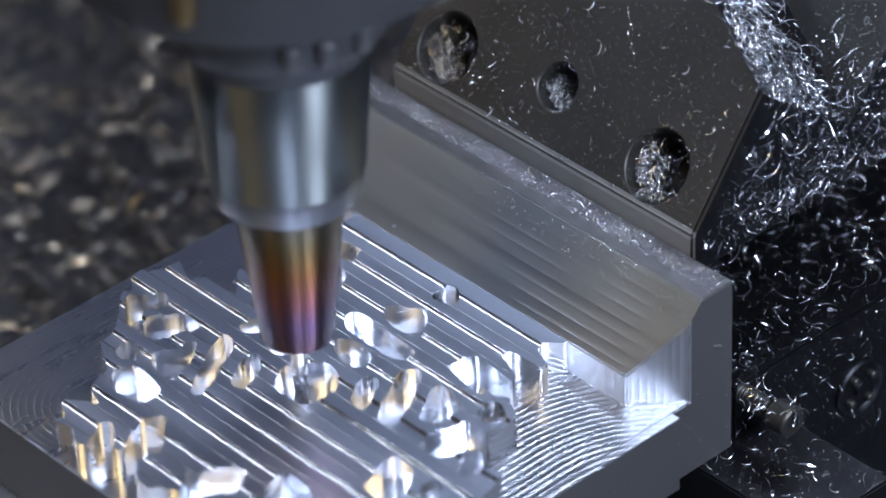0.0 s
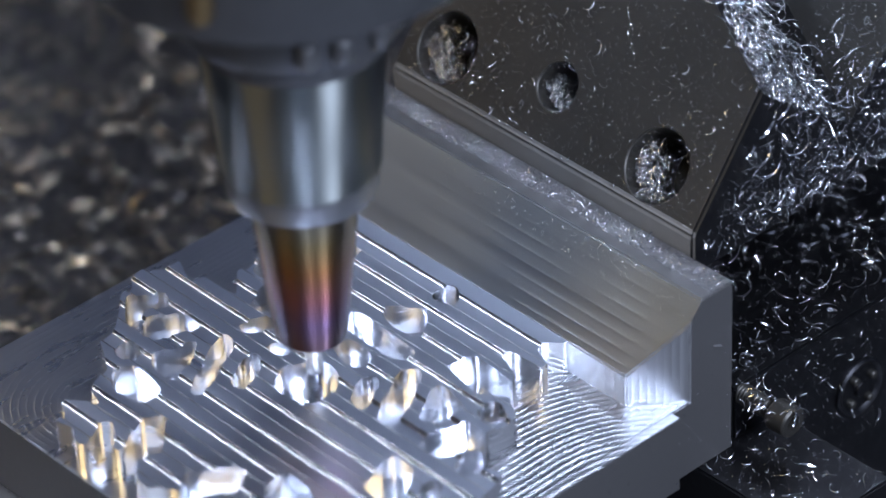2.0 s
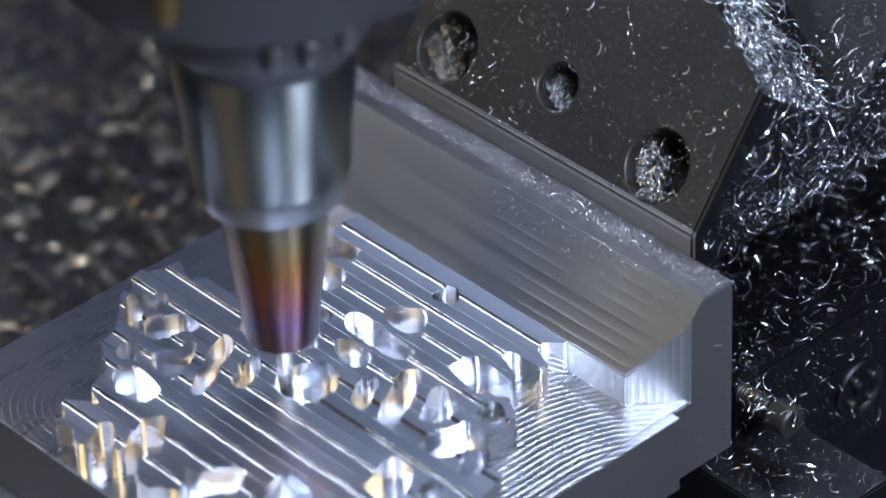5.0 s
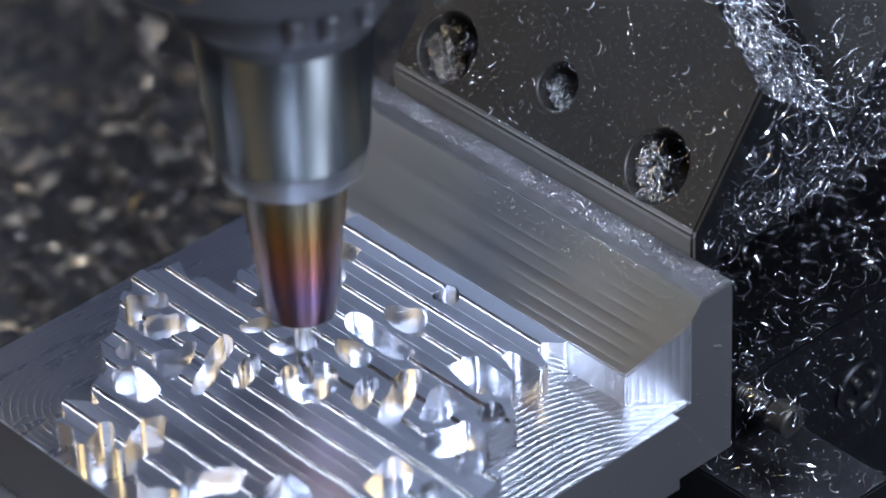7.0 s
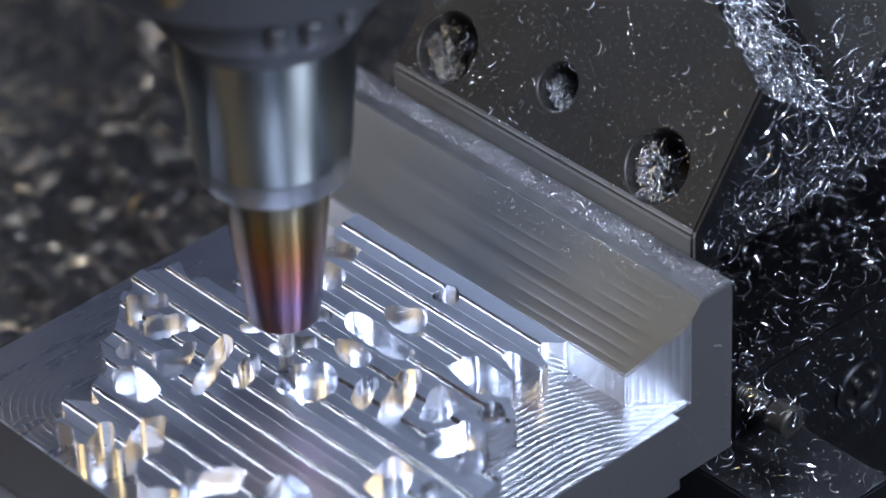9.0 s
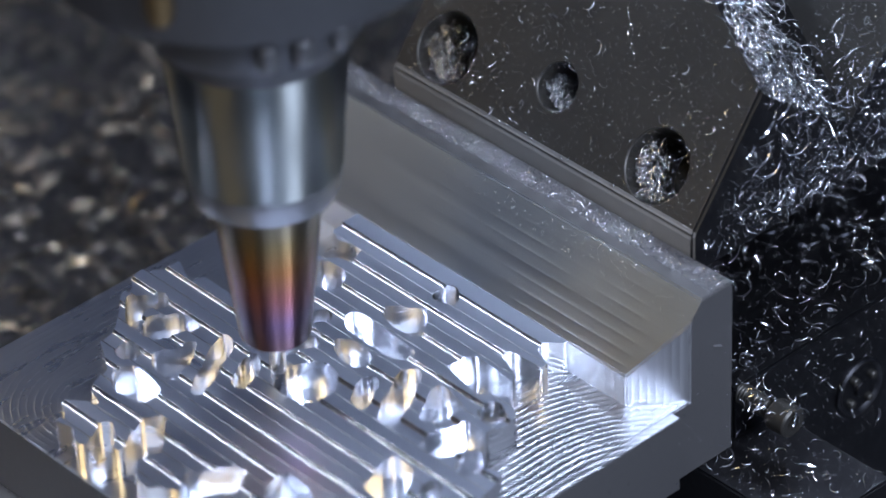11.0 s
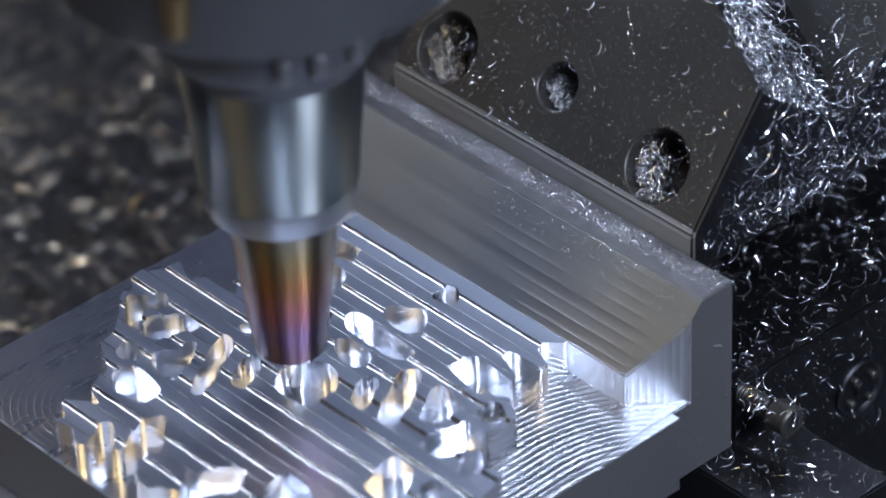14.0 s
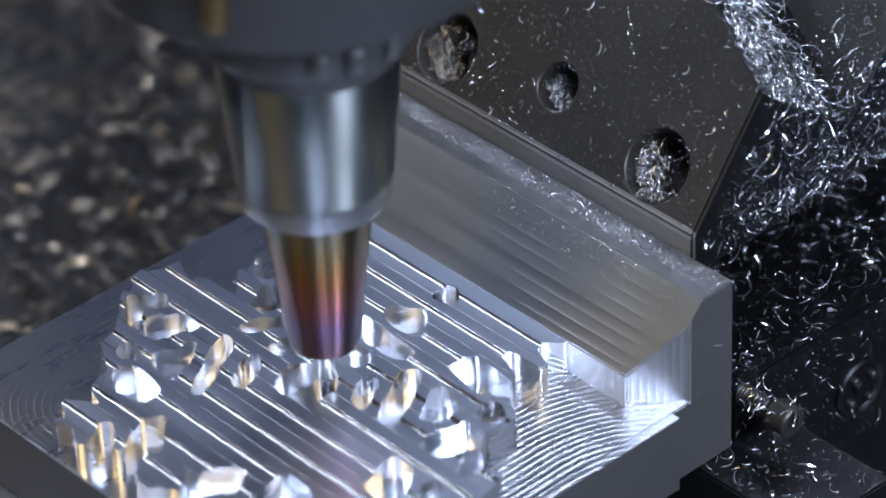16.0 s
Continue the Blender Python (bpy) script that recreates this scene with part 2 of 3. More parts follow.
def drill(x, s, radius, depth):
    bm = lathe([(radius, -depth), (radius, -0.25), (radius + 0.25, 0), (radius + 0.25, 4)], 40)
    turn = Matrix.Translation(on_slope(x, s)) @ Matrix.Rotation(JAW_A, 4, "X")
    bmesh.ops.transform(bm, matrix=turn, verts=bm.verts)
    return bm


def corner_cut():
    """The slanting cut that takes off the upper corner of the jaw's end."""
    bm = prism([(35.6, 28.0), (-16.0, 58.4), (-16.0, 90), (60, 90), (60, 28.0)], -30, 12)
    turn = Matrix.Translation(on_slope(0, 0)) @ Matrix.Rotation(JAW_A, 4, "X")
    bmesh.ops.transform(bm, matrix=turn, verts=bm.verts)
    return bm


def vise():
    v = tagged(empty("machine_vise", 0, 0, 20), "dark oiled steel machine vise clamping the workpiece", "vise")
    keep = Matrix.Translation((0, 0, -20 * MM))

    def add(name, bm, mat, label="", smooth=False, parent=None):
        ob = part(name, bm, mat, parent or v, label, smooth)  # parts lie in the vise's space, sub-parts in their part's
        if parent is None:
            ob.matrix_parent_inverse = keep
        return ob
    c, s = math.cos(JAW_A), math.sin(JAW_A)
    top = on_slope(0, 62)
    bm = prism([(62.6, 110), (62.6, 118.4), (62.9, 119.3), (top[1], top[2]), (top[1] + 60, top[2]), (top[1] + 60, 110)], -44.6, 35, "x")
    bmesh.ops.bevel(bm, geom=[e for e in bm.edges if e.calc_length() > 0.5], offset=0.6, segments=2, affect="EDGES")
    bm = cut(bm, [drill(-34, 8.0, 7.0, 16), drill(21.3, 7.9, 7.0, 16), drill(-6.6, 11.7, 4.6, 12), corner_cut()])
    face = Vector((0, -s, c))
    # Light put into colour: lip and end bevels pale, end face and cut dark.
    for f in bm.faces:
        f.normal_update()
        n, mid = f.normal, f.calc_center_median()
        if (n.x > 0.98 and mid.x > 34) or (n.x > 0.2 and n.z > 0.2 and mid.z > 130 and f.calc_area() > 60):
            f.material_index = 2
        elif (0.2 < n.x < 0.98 and mid.x > 31 and mid.z < 141) or (n.y < -0.6 and mid.z < 120.5):
            f.material_index = 1
    add("rear_jaw", bm, [STEEL, JAW_LIT, DARKSTEEL],
              "slanted steel jaw with three counterbored holes")
    add("jaw_neck", box(-40, 6, 63.5, 150, 88.4, 110.2), DARKSTEEL)
    add("vise_bed", box(-62, 44, 64, 330, 20, 88.4, 0.5), DARKSTEEL)
    add("support_ledge", box(-62, 72, 53.4, 76, 20, 77, 0.4), DARKSTEEL)
    # Unseen step under the block, kept bright for the front walls to mirror.
    add("front_reflector_step", box(-62, 40, -70, -34, 20, 77, 0.4), PALE_REFLECTOR)
    screw = add("clamp_screw", thread(43, 52.5, 66.5, 86.4, 2.0), STEEL, "steel screw with a threaded shank", True)
    add("screw_head", lathe([(1.5, 54), (1.5, 56.6), (2.6, 56.6), (3.0, 56.2), (3.1, 52.4), (2.8, 52.0), (1.0, 52.0)], 32, "x", (0, 66.5, 86.4)),
        STEEL, "round socket head of the screw", True, screw)
    plug = add("plug", lathe([(6.3, 43), (6.3, 44.5), (5.8, 44.9), (5.2, 44.6), (4.9, 44.3), (1.8, 44.4), (1.5, 45.2), (0.6, 45.2)], 40, "x", (0, 98, 70.5)),
        DARKSTEEL, "round dark steel plug", True)
    for a in range(4):
        w = radians(a * 90 + 35)
        add("plug_bolt", lathe([(0.8, 44), (0.8, 45.4), (0.6, 45.6)], 16, "x", (0, 98 + 3.5 * math.cos(w), 70.5 + 3.5 * math.sin(w))), STEEL, "", True, plug)
    return v


def thread(x0, x1, y, z, r):
    prof, x = [(r - 0.3, x0)], x0
    while x < x1:
        prof += [(r - 0.3, x), (r, x + 0.25), (r, x + 0.35), (r - 0.3, x + 0.6)]
        x += 0.7
    return lathe(prof, 24, "x", (0, y, z))


vise()

# ---- the workpiece ----
POCKETS = []


def eased(points, times=3):
    """The outline with every corner cut off, and the new corners again."""
    for _ in range(times):
        pairs = list(zip(points, points[1:] + points[:1]))
        points = [(a[0] + (b[0] - a[0]) * t, a[1] + (b[1] - a[1]) * t) for a, b in pairs for t in (0.2, 0.8)]
    return points


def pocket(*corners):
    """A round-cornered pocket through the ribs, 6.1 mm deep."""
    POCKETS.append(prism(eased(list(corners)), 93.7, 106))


def ribbed_slab():
    """A slab whose top carries low steps that run along x, 6.46 mm apart."""
    step, first, n = 6.46, 39.1, 13
    shape = [(0, 0), (2.7, 0.0), (2.85, -0.06), (3.0, -0.3), (3.15, -0.52), (3.3, -0.58), (5.95, -0.58), (6.04, -0.55), (6.11, -0.51), (6.19, -0.45), (6.29, -0.2), (6.41, -0.03)]
    top = [(first - step * n + step * k + y, 100 + z) for k in range(n) for y, z in shape] + [(42.7, 100)]
    return prism([(top[0][0], 92.9), *top, (42.7, 92.9)], -60, 52, "x")


def raised_outline():
    west = [(-33.5, 43), (-33.5, 36.5), (-30, 34.5), (-24.5, 36), (-23, 32), (-26, 31.5), (-28, 29.5), (-30, 26), (-30, 22.5), (-32, 21),
            (-36.5, 20.5), (-35.5, 17.5), (-36, 15), (-31, 10.5), (-35, 9.5), (-39, 9.5), (-39.5, 6.5), (-46, 9.5), (-46, 7), (-49, 2.8)]
    south = [(-48.5, 0), (-46, -2), (-46, -4.5), (-38.5, -12), (-37.5, -16.5), (-33, -19), (-30.5, -20.5), (-28, -26.5), (-23.5, -28),
             (-29, -32.5), (-25, -34.5), (-25, -37), (-21, -36), (-17.5, -38.4), (-15.5, -37.5), (-19, -32), (-17.5, -30), (-14, -32), (-12, -34.5),
             (-10.5, -33.5), (-14.5, -26), (-12, -22), (-4.5, -29.5), (-6.5, -33.5), (-2.5, -37)]
    east = [(8.5, -38.5), (33.5, -34.5), (48, -22), (48, -5.5), (44.5, 0.5), (42, 8.5), (39.4, 7.5), (35.7, 10.1), (34.6, 11.0), (31.8, 14.1),
            (32.4, 21.1), (27.7, 23.8), (22.5, 30), (17, 32), (18, 33.5), (25.5, 34), (25, 36), (20.5, 37.5), (20, 39), (23, 42), (23, 43)]
    return prism(rounded(west + south + east, 0.6, 2), 92, 107)


def workpiece():
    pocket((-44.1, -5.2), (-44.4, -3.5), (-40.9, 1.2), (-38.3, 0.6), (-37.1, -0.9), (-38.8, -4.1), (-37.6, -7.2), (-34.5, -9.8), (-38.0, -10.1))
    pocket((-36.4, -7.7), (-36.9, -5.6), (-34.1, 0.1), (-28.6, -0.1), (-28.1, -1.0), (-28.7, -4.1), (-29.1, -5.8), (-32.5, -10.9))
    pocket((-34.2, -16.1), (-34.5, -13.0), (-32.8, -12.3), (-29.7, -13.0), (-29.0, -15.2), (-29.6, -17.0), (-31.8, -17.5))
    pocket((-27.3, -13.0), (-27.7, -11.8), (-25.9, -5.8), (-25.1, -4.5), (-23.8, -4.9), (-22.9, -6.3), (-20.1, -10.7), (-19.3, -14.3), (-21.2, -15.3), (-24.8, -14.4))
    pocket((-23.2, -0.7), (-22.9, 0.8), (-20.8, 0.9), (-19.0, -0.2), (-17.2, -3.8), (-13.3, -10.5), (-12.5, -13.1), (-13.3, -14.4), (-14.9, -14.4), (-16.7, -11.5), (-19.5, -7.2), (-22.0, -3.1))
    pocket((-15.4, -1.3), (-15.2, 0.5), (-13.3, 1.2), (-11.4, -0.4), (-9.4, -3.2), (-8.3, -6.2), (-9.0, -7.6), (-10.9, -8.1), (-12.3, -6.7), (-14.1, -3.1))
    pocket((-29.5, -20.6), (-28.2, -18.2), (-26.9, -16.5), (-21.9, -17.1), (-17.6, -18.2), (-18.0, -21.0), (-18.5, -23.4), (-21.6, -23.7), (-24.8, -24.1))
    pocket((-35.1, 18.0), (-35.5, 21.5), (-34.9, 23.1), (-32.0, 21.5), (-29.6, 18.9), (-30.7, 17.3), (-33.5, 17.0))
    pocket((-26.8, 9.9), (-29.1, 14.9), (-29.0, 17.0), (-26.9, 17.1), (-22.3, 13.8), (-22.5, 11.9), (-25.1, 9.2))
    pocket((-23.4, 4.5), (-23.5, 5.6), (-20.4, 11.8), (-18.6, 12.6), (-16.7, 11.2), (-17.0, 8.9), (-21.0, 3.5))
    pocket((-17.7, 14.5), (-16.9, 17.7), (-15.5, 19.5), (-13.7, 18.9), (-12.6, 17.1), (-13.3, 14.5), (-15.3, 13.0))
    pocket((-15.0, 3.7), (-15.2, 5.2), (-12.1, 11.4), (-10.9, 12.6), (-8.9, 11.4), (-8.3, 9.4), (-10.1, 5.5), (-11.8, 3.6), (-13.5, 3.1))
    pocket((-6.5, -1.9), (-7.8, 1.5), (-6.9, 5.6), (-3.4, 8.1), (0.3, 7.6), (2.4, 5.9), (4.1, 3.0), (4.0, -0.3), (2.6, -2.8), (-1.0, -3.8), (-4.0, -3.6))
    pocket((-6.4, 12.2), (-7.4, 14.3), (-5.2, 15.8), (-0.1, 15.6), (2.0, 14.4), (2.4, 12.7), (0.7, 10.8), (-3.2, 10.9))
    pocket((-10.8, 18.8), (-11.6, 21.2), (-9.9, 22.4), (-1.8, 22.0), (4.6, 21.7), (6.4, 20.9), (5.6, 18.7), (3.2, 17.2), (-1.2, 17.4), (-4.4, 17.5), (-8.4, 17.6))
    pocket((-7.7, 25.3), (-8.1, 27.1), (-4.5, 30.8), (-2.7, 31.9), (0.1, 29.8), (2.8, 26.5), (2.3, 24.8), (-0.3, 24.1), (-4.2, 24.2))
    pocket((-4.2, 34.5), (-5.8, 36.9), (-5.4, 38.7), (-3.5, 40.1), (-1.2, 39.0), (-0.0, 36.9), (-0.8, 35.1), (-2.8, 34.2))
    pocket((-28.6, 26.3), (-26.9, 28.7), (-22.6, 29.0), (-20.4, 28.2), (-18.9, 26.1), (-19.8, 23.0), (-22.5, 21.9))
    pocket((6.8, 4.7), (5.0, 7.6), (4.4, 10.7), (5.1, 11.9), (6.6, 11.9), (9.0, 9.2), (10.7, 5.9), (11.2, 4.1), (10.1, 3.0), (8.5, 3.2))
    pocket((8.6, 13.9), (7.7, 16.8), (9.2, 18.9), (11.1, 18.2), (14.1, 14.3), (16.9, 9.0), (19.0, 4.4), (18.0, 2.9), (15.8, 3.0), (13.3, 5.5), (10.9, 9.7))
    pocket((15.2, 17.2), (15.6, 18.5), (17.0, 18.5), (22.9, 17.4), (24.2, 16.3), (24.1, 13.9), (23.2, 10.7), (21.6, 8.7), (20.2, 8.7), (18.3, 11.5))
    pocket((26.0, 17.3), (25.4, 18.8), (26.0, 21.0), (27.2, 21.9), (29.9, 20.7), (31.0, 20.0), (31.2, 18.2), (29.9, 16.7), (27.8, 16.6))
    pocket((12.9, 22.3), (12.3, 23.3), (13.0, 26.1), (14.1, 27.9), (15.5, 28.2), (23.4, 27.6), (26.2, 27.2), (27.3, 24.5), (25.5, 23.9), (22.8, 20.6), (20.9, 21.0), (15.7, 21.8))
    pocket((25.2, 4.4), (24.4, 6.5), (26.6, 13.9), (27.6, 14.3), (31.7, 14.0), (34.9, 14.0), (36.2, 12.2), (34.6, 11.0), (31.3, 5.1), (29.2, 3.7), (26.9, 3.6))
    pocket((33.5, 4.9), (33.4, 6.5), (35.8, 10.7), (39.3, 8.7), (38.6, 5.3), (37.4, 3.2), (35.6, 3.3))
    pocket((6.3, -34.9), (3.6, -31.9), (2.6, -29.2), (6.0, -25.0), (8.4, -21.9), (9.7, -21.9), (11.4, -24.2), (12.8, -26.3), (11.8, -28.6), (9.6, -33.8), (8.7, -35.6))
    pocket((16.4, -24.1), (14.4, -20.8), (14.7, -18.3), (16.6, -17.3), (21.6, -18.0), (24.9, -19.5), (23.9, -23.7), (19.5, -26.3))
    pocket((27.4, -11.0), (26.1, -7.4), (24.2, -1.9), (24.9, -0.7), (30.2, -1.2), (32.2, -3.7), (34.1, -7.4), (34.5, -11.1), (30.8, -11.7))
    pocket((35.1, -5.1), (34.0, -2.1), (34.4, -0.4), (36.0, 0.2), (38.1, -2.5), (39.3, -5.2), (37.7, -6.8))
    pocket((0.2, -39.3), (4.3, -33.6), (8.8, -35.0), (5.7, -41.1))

    w = tagged(empty("workpiece", 0, 0, 77), "bright milled aluminium block with a ribbed and pocketed top", "workpiece")
    keep = Matrix.Translation((0, 0, -77 * MM))
    bm = prism([(-39, 77), (-39, 93.3), (42.6, 93.3), (42.6, 100), (54.5, 114.5), (62.4, 114.5), (62.4, 77)], -56.2, 45.2, "x")
    corner = prism([(37.6, 42.3), (45.4, 51.7), (60, 51.7), (60, 42.3)], 93.3, 130)
    bm = cut(bm, [corner])
    bmesh.ops.bevel(bm, geom=[e for e in bm.edges if e.calc_length() > 5 and e.is_convex and e.calc_face_angle(0) > 0.3], offset=0.25, segments=2, affect="EDGES")
    bmesh.ops.recalc_face_normals(bm, faces=bm.faces)
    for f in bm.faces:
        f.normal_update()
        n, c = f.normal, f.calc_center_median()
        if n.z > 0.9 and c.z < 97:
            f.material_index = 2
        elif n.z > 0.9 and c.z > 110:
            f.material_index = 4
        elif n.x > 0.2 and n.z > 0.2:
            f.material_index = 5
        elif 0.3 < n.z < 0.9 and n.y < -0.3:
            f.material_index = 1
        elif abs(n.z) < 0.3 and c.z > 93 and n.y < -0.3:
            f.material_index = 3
    body = part("body", bm, [SAWN_SHADED, SLOPE, ARC_R, SIDE, OILY, LIT_CHAMFER], w, "machined block with a slanted rear face")
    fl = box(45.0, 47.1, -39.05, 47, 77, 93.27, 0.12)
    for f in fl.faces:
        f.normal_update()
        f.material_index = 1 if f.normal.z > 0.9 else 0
    side = part("side_flange", fl, [SAWN_SHADED, ARC_R], w)
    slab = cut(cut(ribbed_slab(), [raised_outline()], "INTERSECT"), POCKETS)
    for f in slab.faces:
        f.normal_update()
        nz = abs(f.normal.z)
        f.material_index = 1 if nz < 0.2 and f.calc_center_median().z < 99.2 else 2 if 0.2 < nz < 0.99 else 0
    ribs = part("ribbed_top", slab, [ALU, WALL, EDGE], w, "ribbed aluminium top with milled pockets")
    for o in (body, side, ribs):
        o.matrix_parent_inverse = keep


workpiece()


# ---- the tool in its holder, origin at the holder's lower face ----
def cutting_tool():
    t = tagged(empty("tool_holder", -1.3, 0.3, 107), "steel tool holder with a heat-tinted tapered nose", "tool holder")
    part("nose", lathe([(1.6, 0), (5.7, 0.0), (6.35, 0.5), (6.55, 1.2), (9.9, 31.2), (10.0, 34)], 64), TINT, t, "heat-tinted tapered steel nose", True)
    part("collar", lathe([(9.8, 31.3), (12.0, 31.4), (12.9, 32.0), (13.3, 33.2), (13.5, 36.7), (13.0, 36.9), (9.8, 36.9)], 64), COLLAR, t, "dull grey collar ring", True)
    part("sleeve", lathe([(9.8, 36.85), (13.55, 36.85), (13.85, 37.2), (14.6, 47.5), (14.7, 47.7), (15.6, 58), (15.9, 62), (16.0, 68)], 64), HOLDER, t,
         "satin grey steel sleeve", True)
    part("flange", lathe([(15.8, 62.6), (16.4, 62.8), (16.8, 66), (19, 67), (20, 69), (20, 75), (18, 77), (18, 88)], 48), NOSE, t, "dark grooved flange", True)
    for a in (-34, -17, 4):
        a = radians(a)
        part("set_screw", lathe([(0.5, 69.2), (1.5, 69.2), (1.9, 69.8), (1.9, 73.2), (1.2, 73.8)], 16, "z", (20.4 * math.cos(a), 20.4 * math.sin(a), 0)), COLLAR, t, "", True)
    spindle = part("spindle_nose", lathe([(18, 84), (35.6, 84), (36.4, 84.3), (37, 85.4), (37.8, 99), (39, 101.5), (42, 103), (44, 140), (46, 420)], 72),
         NOSE, t, "dark spindle nose", True)
    for k in range(6):
        a = radians(60 * k - 25)
        part("bolt", lathe([(1.2, 82.6), (1.2, 81.6), (2.7, 81.4), (3.0, 81.9), (3.0, 85)], 20, "z", (30 * math.cos(a), 30 * math.sin(a), 0)), STEEL, spindle, "", True)
    a = radians(-62)
    part("coolant_nozzle", lathe([(0.8, 88.5), (1.6, 88.5), (2.4, 90), (2.6, 97)], 20, "z", (37.2 * math.cos(a), 37.2 * math.sin(a), 0)), BRASS, spindle,
         "small brass coolant nozzle", True)
    mill = part("endmill", lathe([(1.5, 2), (1.5, -8.0), (1.35, -8.3), (1.1, -8.3)], 32), CARBIDE, t, "bright carbide shank", True)
    # three spiral flutes
    bm = bmesh.new()
    rings, n, turns = [], 24, 0.55
    for i in range(25):
        h = -8.2 - 7.8 * i / 24
        tw = 2 * math.pi * turns * i / 24
        ring = []
        for j in range(n):
            a = 2 * math.pi * j / n
            r = 1.42 - 0.22 * (0.5 + 0.5 * math.cos(3 * a)) ** 2
            ring.append(bm.verts.new((r * math.cos(a + tw), r * math.sin(a + tw), h)))
        rings.append(ring)
    for a, b in zip(rings, rings[1:]):
        for j in range(n):
            bm.faces.new((a[j], a[(j + 1) % n], b[(j + 1) % n], b[j]))
    bm.faces.new(rings[0])
    bm.faces.new(rings[-1])
    part("cutting_tip", bm, FLUTE, mill, "dark spiral-fluted cutting tip", True)
    return t


tool = cutting_tool()


# ---- chips ----
def chips(name, place, count, mat, label, seed, size=(1.0, 3.5), speck=0.5, width=(0.25, 0.6), bend=(0.6, 3.2)):
    """Loose cuttings as one object: curled ribbons and small flakes. place(rnd) gives a point and the normal under it."""
    rnd = random.Random(seed)
    verts, faces = [], []
    for _ in range(count):
        p, nrm = place(rnd)
        p, nrm = Vector(p), Vector(nrm).normalized()
        u = nrm.orthogonal().normalized()
        u.rotate(Matrix.Rotation(rnd.uniform(0, 6.28), 3, nrm))
        v = nrm.cross(u)
        tilt = rnd.uniform(-0.9, 0.9)
        n2 = (nrm * math.cos(tilt) + v * math.sin(tilt))
        v2 = u.cross(n2)
        base = len(verts)
        if rnd.random() < speck:
            s = rnd.uniform(0.12, 0.42) * size[0]
            k, w, arc, rad = 1, s * 0.5, 1.0, s
        else:
            rad = rnd.uniform(*size)
            arc = rnd.uniform(*bend)
            k, w = 6, rnd.uniform(*width)
        pitch = rnd.uniform(-0.25, 0.45) * rad
        start = rnd.uniform(0, 6.28)
        for i in range(k + 1):
            a = start + arc * i / k
            taper = 0.35 + 0.65 * math.sin(math.pi * (i + 0.5) / (k + 1))
            c = p + (u * (math.cos(a) - math.cos(start)) + v2 * (math.sin(a) - math.sin(start))) * rad + nrm * (0.15 + abs(pitch) * i / k)
            rim = n2 * (w * taper * 0.5) + nrm * 0.1
            out = (u * math.cos(a) + v2 * math.sin(a)) * 0.08
            verts += [c - rim, c + rim, c + rim * 0.2 + out]
        for i in range(k):
            b = base + 3 * i
            for q in ((0, 1), (1, 2), (2, 0)):
                faces.append((b + q[0], b + q[1], b + q[1] + 3, b + q[0] + 3))
    me = bpy.data.meshes.new(name)
    me.from_pydata([(a * MM, b * MM, c * MM) for a, b, c in verts], [], faces)
    me.materials.append(mat)
    me.shade_smooth()
    return tagged(new(name, me), label, "metal chips", kind="stuff")


def flat(x0, x1, y0, y1, z, lift=0.0):
    return lambda r: ((r.uniform(x0, x1), r.uniform(y0, y1), z + r.random() ** 2 * lift), (0, 0, 1))


def jaw_face(r):
    return on_slope(r.uniform(-44, 34.5), r.uniform(0.5, 45), 0.05), (0, -math.sin(JAW_A), math.cos(JAW_A))


def jaw_end(r):
    s = 60 * r.random()
    y = 63 + s * math.cos(JAW_A) + 1 + 60 * r.random() ** 1.2
    return (35.1, y, 111 + (s * math.sin(JAW_A) + 8) * r.random()), (1, 0, 0)


def corner_pile(r):
    k, deep = 0.85 * r.random() ** 1.3, 24 * r.random() ** 1.5
    p = on_slope(35.6 - 51.6 * k, 28 + 30.4 * k, -deep)
    return (p[0] + r.random() ** 2 * 2.5, p[1], p[2] + r.random() ** 2 * 4), (0.5, 0.3, 0.8)


def holes(r):
    x, s, rad, depth = r.choice([(-34, 8.0, 6.5, 13), (21.3, 7.9, 6.5, 13), (-34, 8.0, 6.5, 13), (21.3, 7.9, 6.5, 13), (-6.6, 11.7, 3.9, 10)])
    while True:
        a, q = r.uniform(0, 6.28), math.sqrt(r.random()) * rad
        dy = q * math.sin(a)
        if (0.75 * q * math.cos(a) + 0.65 * dy) / rad < -0.12 or r.random() < 0.012:
            break
    deep = -2.5 - (depth - 3) * max(0, min(1, ((0.75 * q * math.cos(a) + 0.65 * dy) / rad + 0.3) / 0.8)) - 1.2 * r.random()
    return on_slope(x + q * math.cos(a), s + dy, deep), (0, -math.sin(JAW_A), math.cos(JAW_A))


chips("ledge_chips", flat(-56, 45, 56.8, 61.6, 114.6, 0.3), 3000, CHIP, "fine aluminium chips along the top ledge", 1, (0.5, 0.7), 0.985, (0.08, 0.18))
chips("jaw_chips", jaw_face, 3000, CHIP, "scattered fine chips stuck to the slanted jaw", 2, (0.55, 1.3), 0.975, (0.1, 0.25))
chips("jaw_end_chips", jaw_end, 4200, CHIP, "bright curled chips stuck to the end of the jaw", 3, (0.7, 3.2), 0.9, (0.08, 0.16), (0.3, 1.9))
chips("pile_chips", corner_pile, 2200, CHIP, "heap of bright chips on the cut corner of the jaw", 13, (0.8, 2.6), 0.6, (0.1, 0.3), (0.4, 2.2))
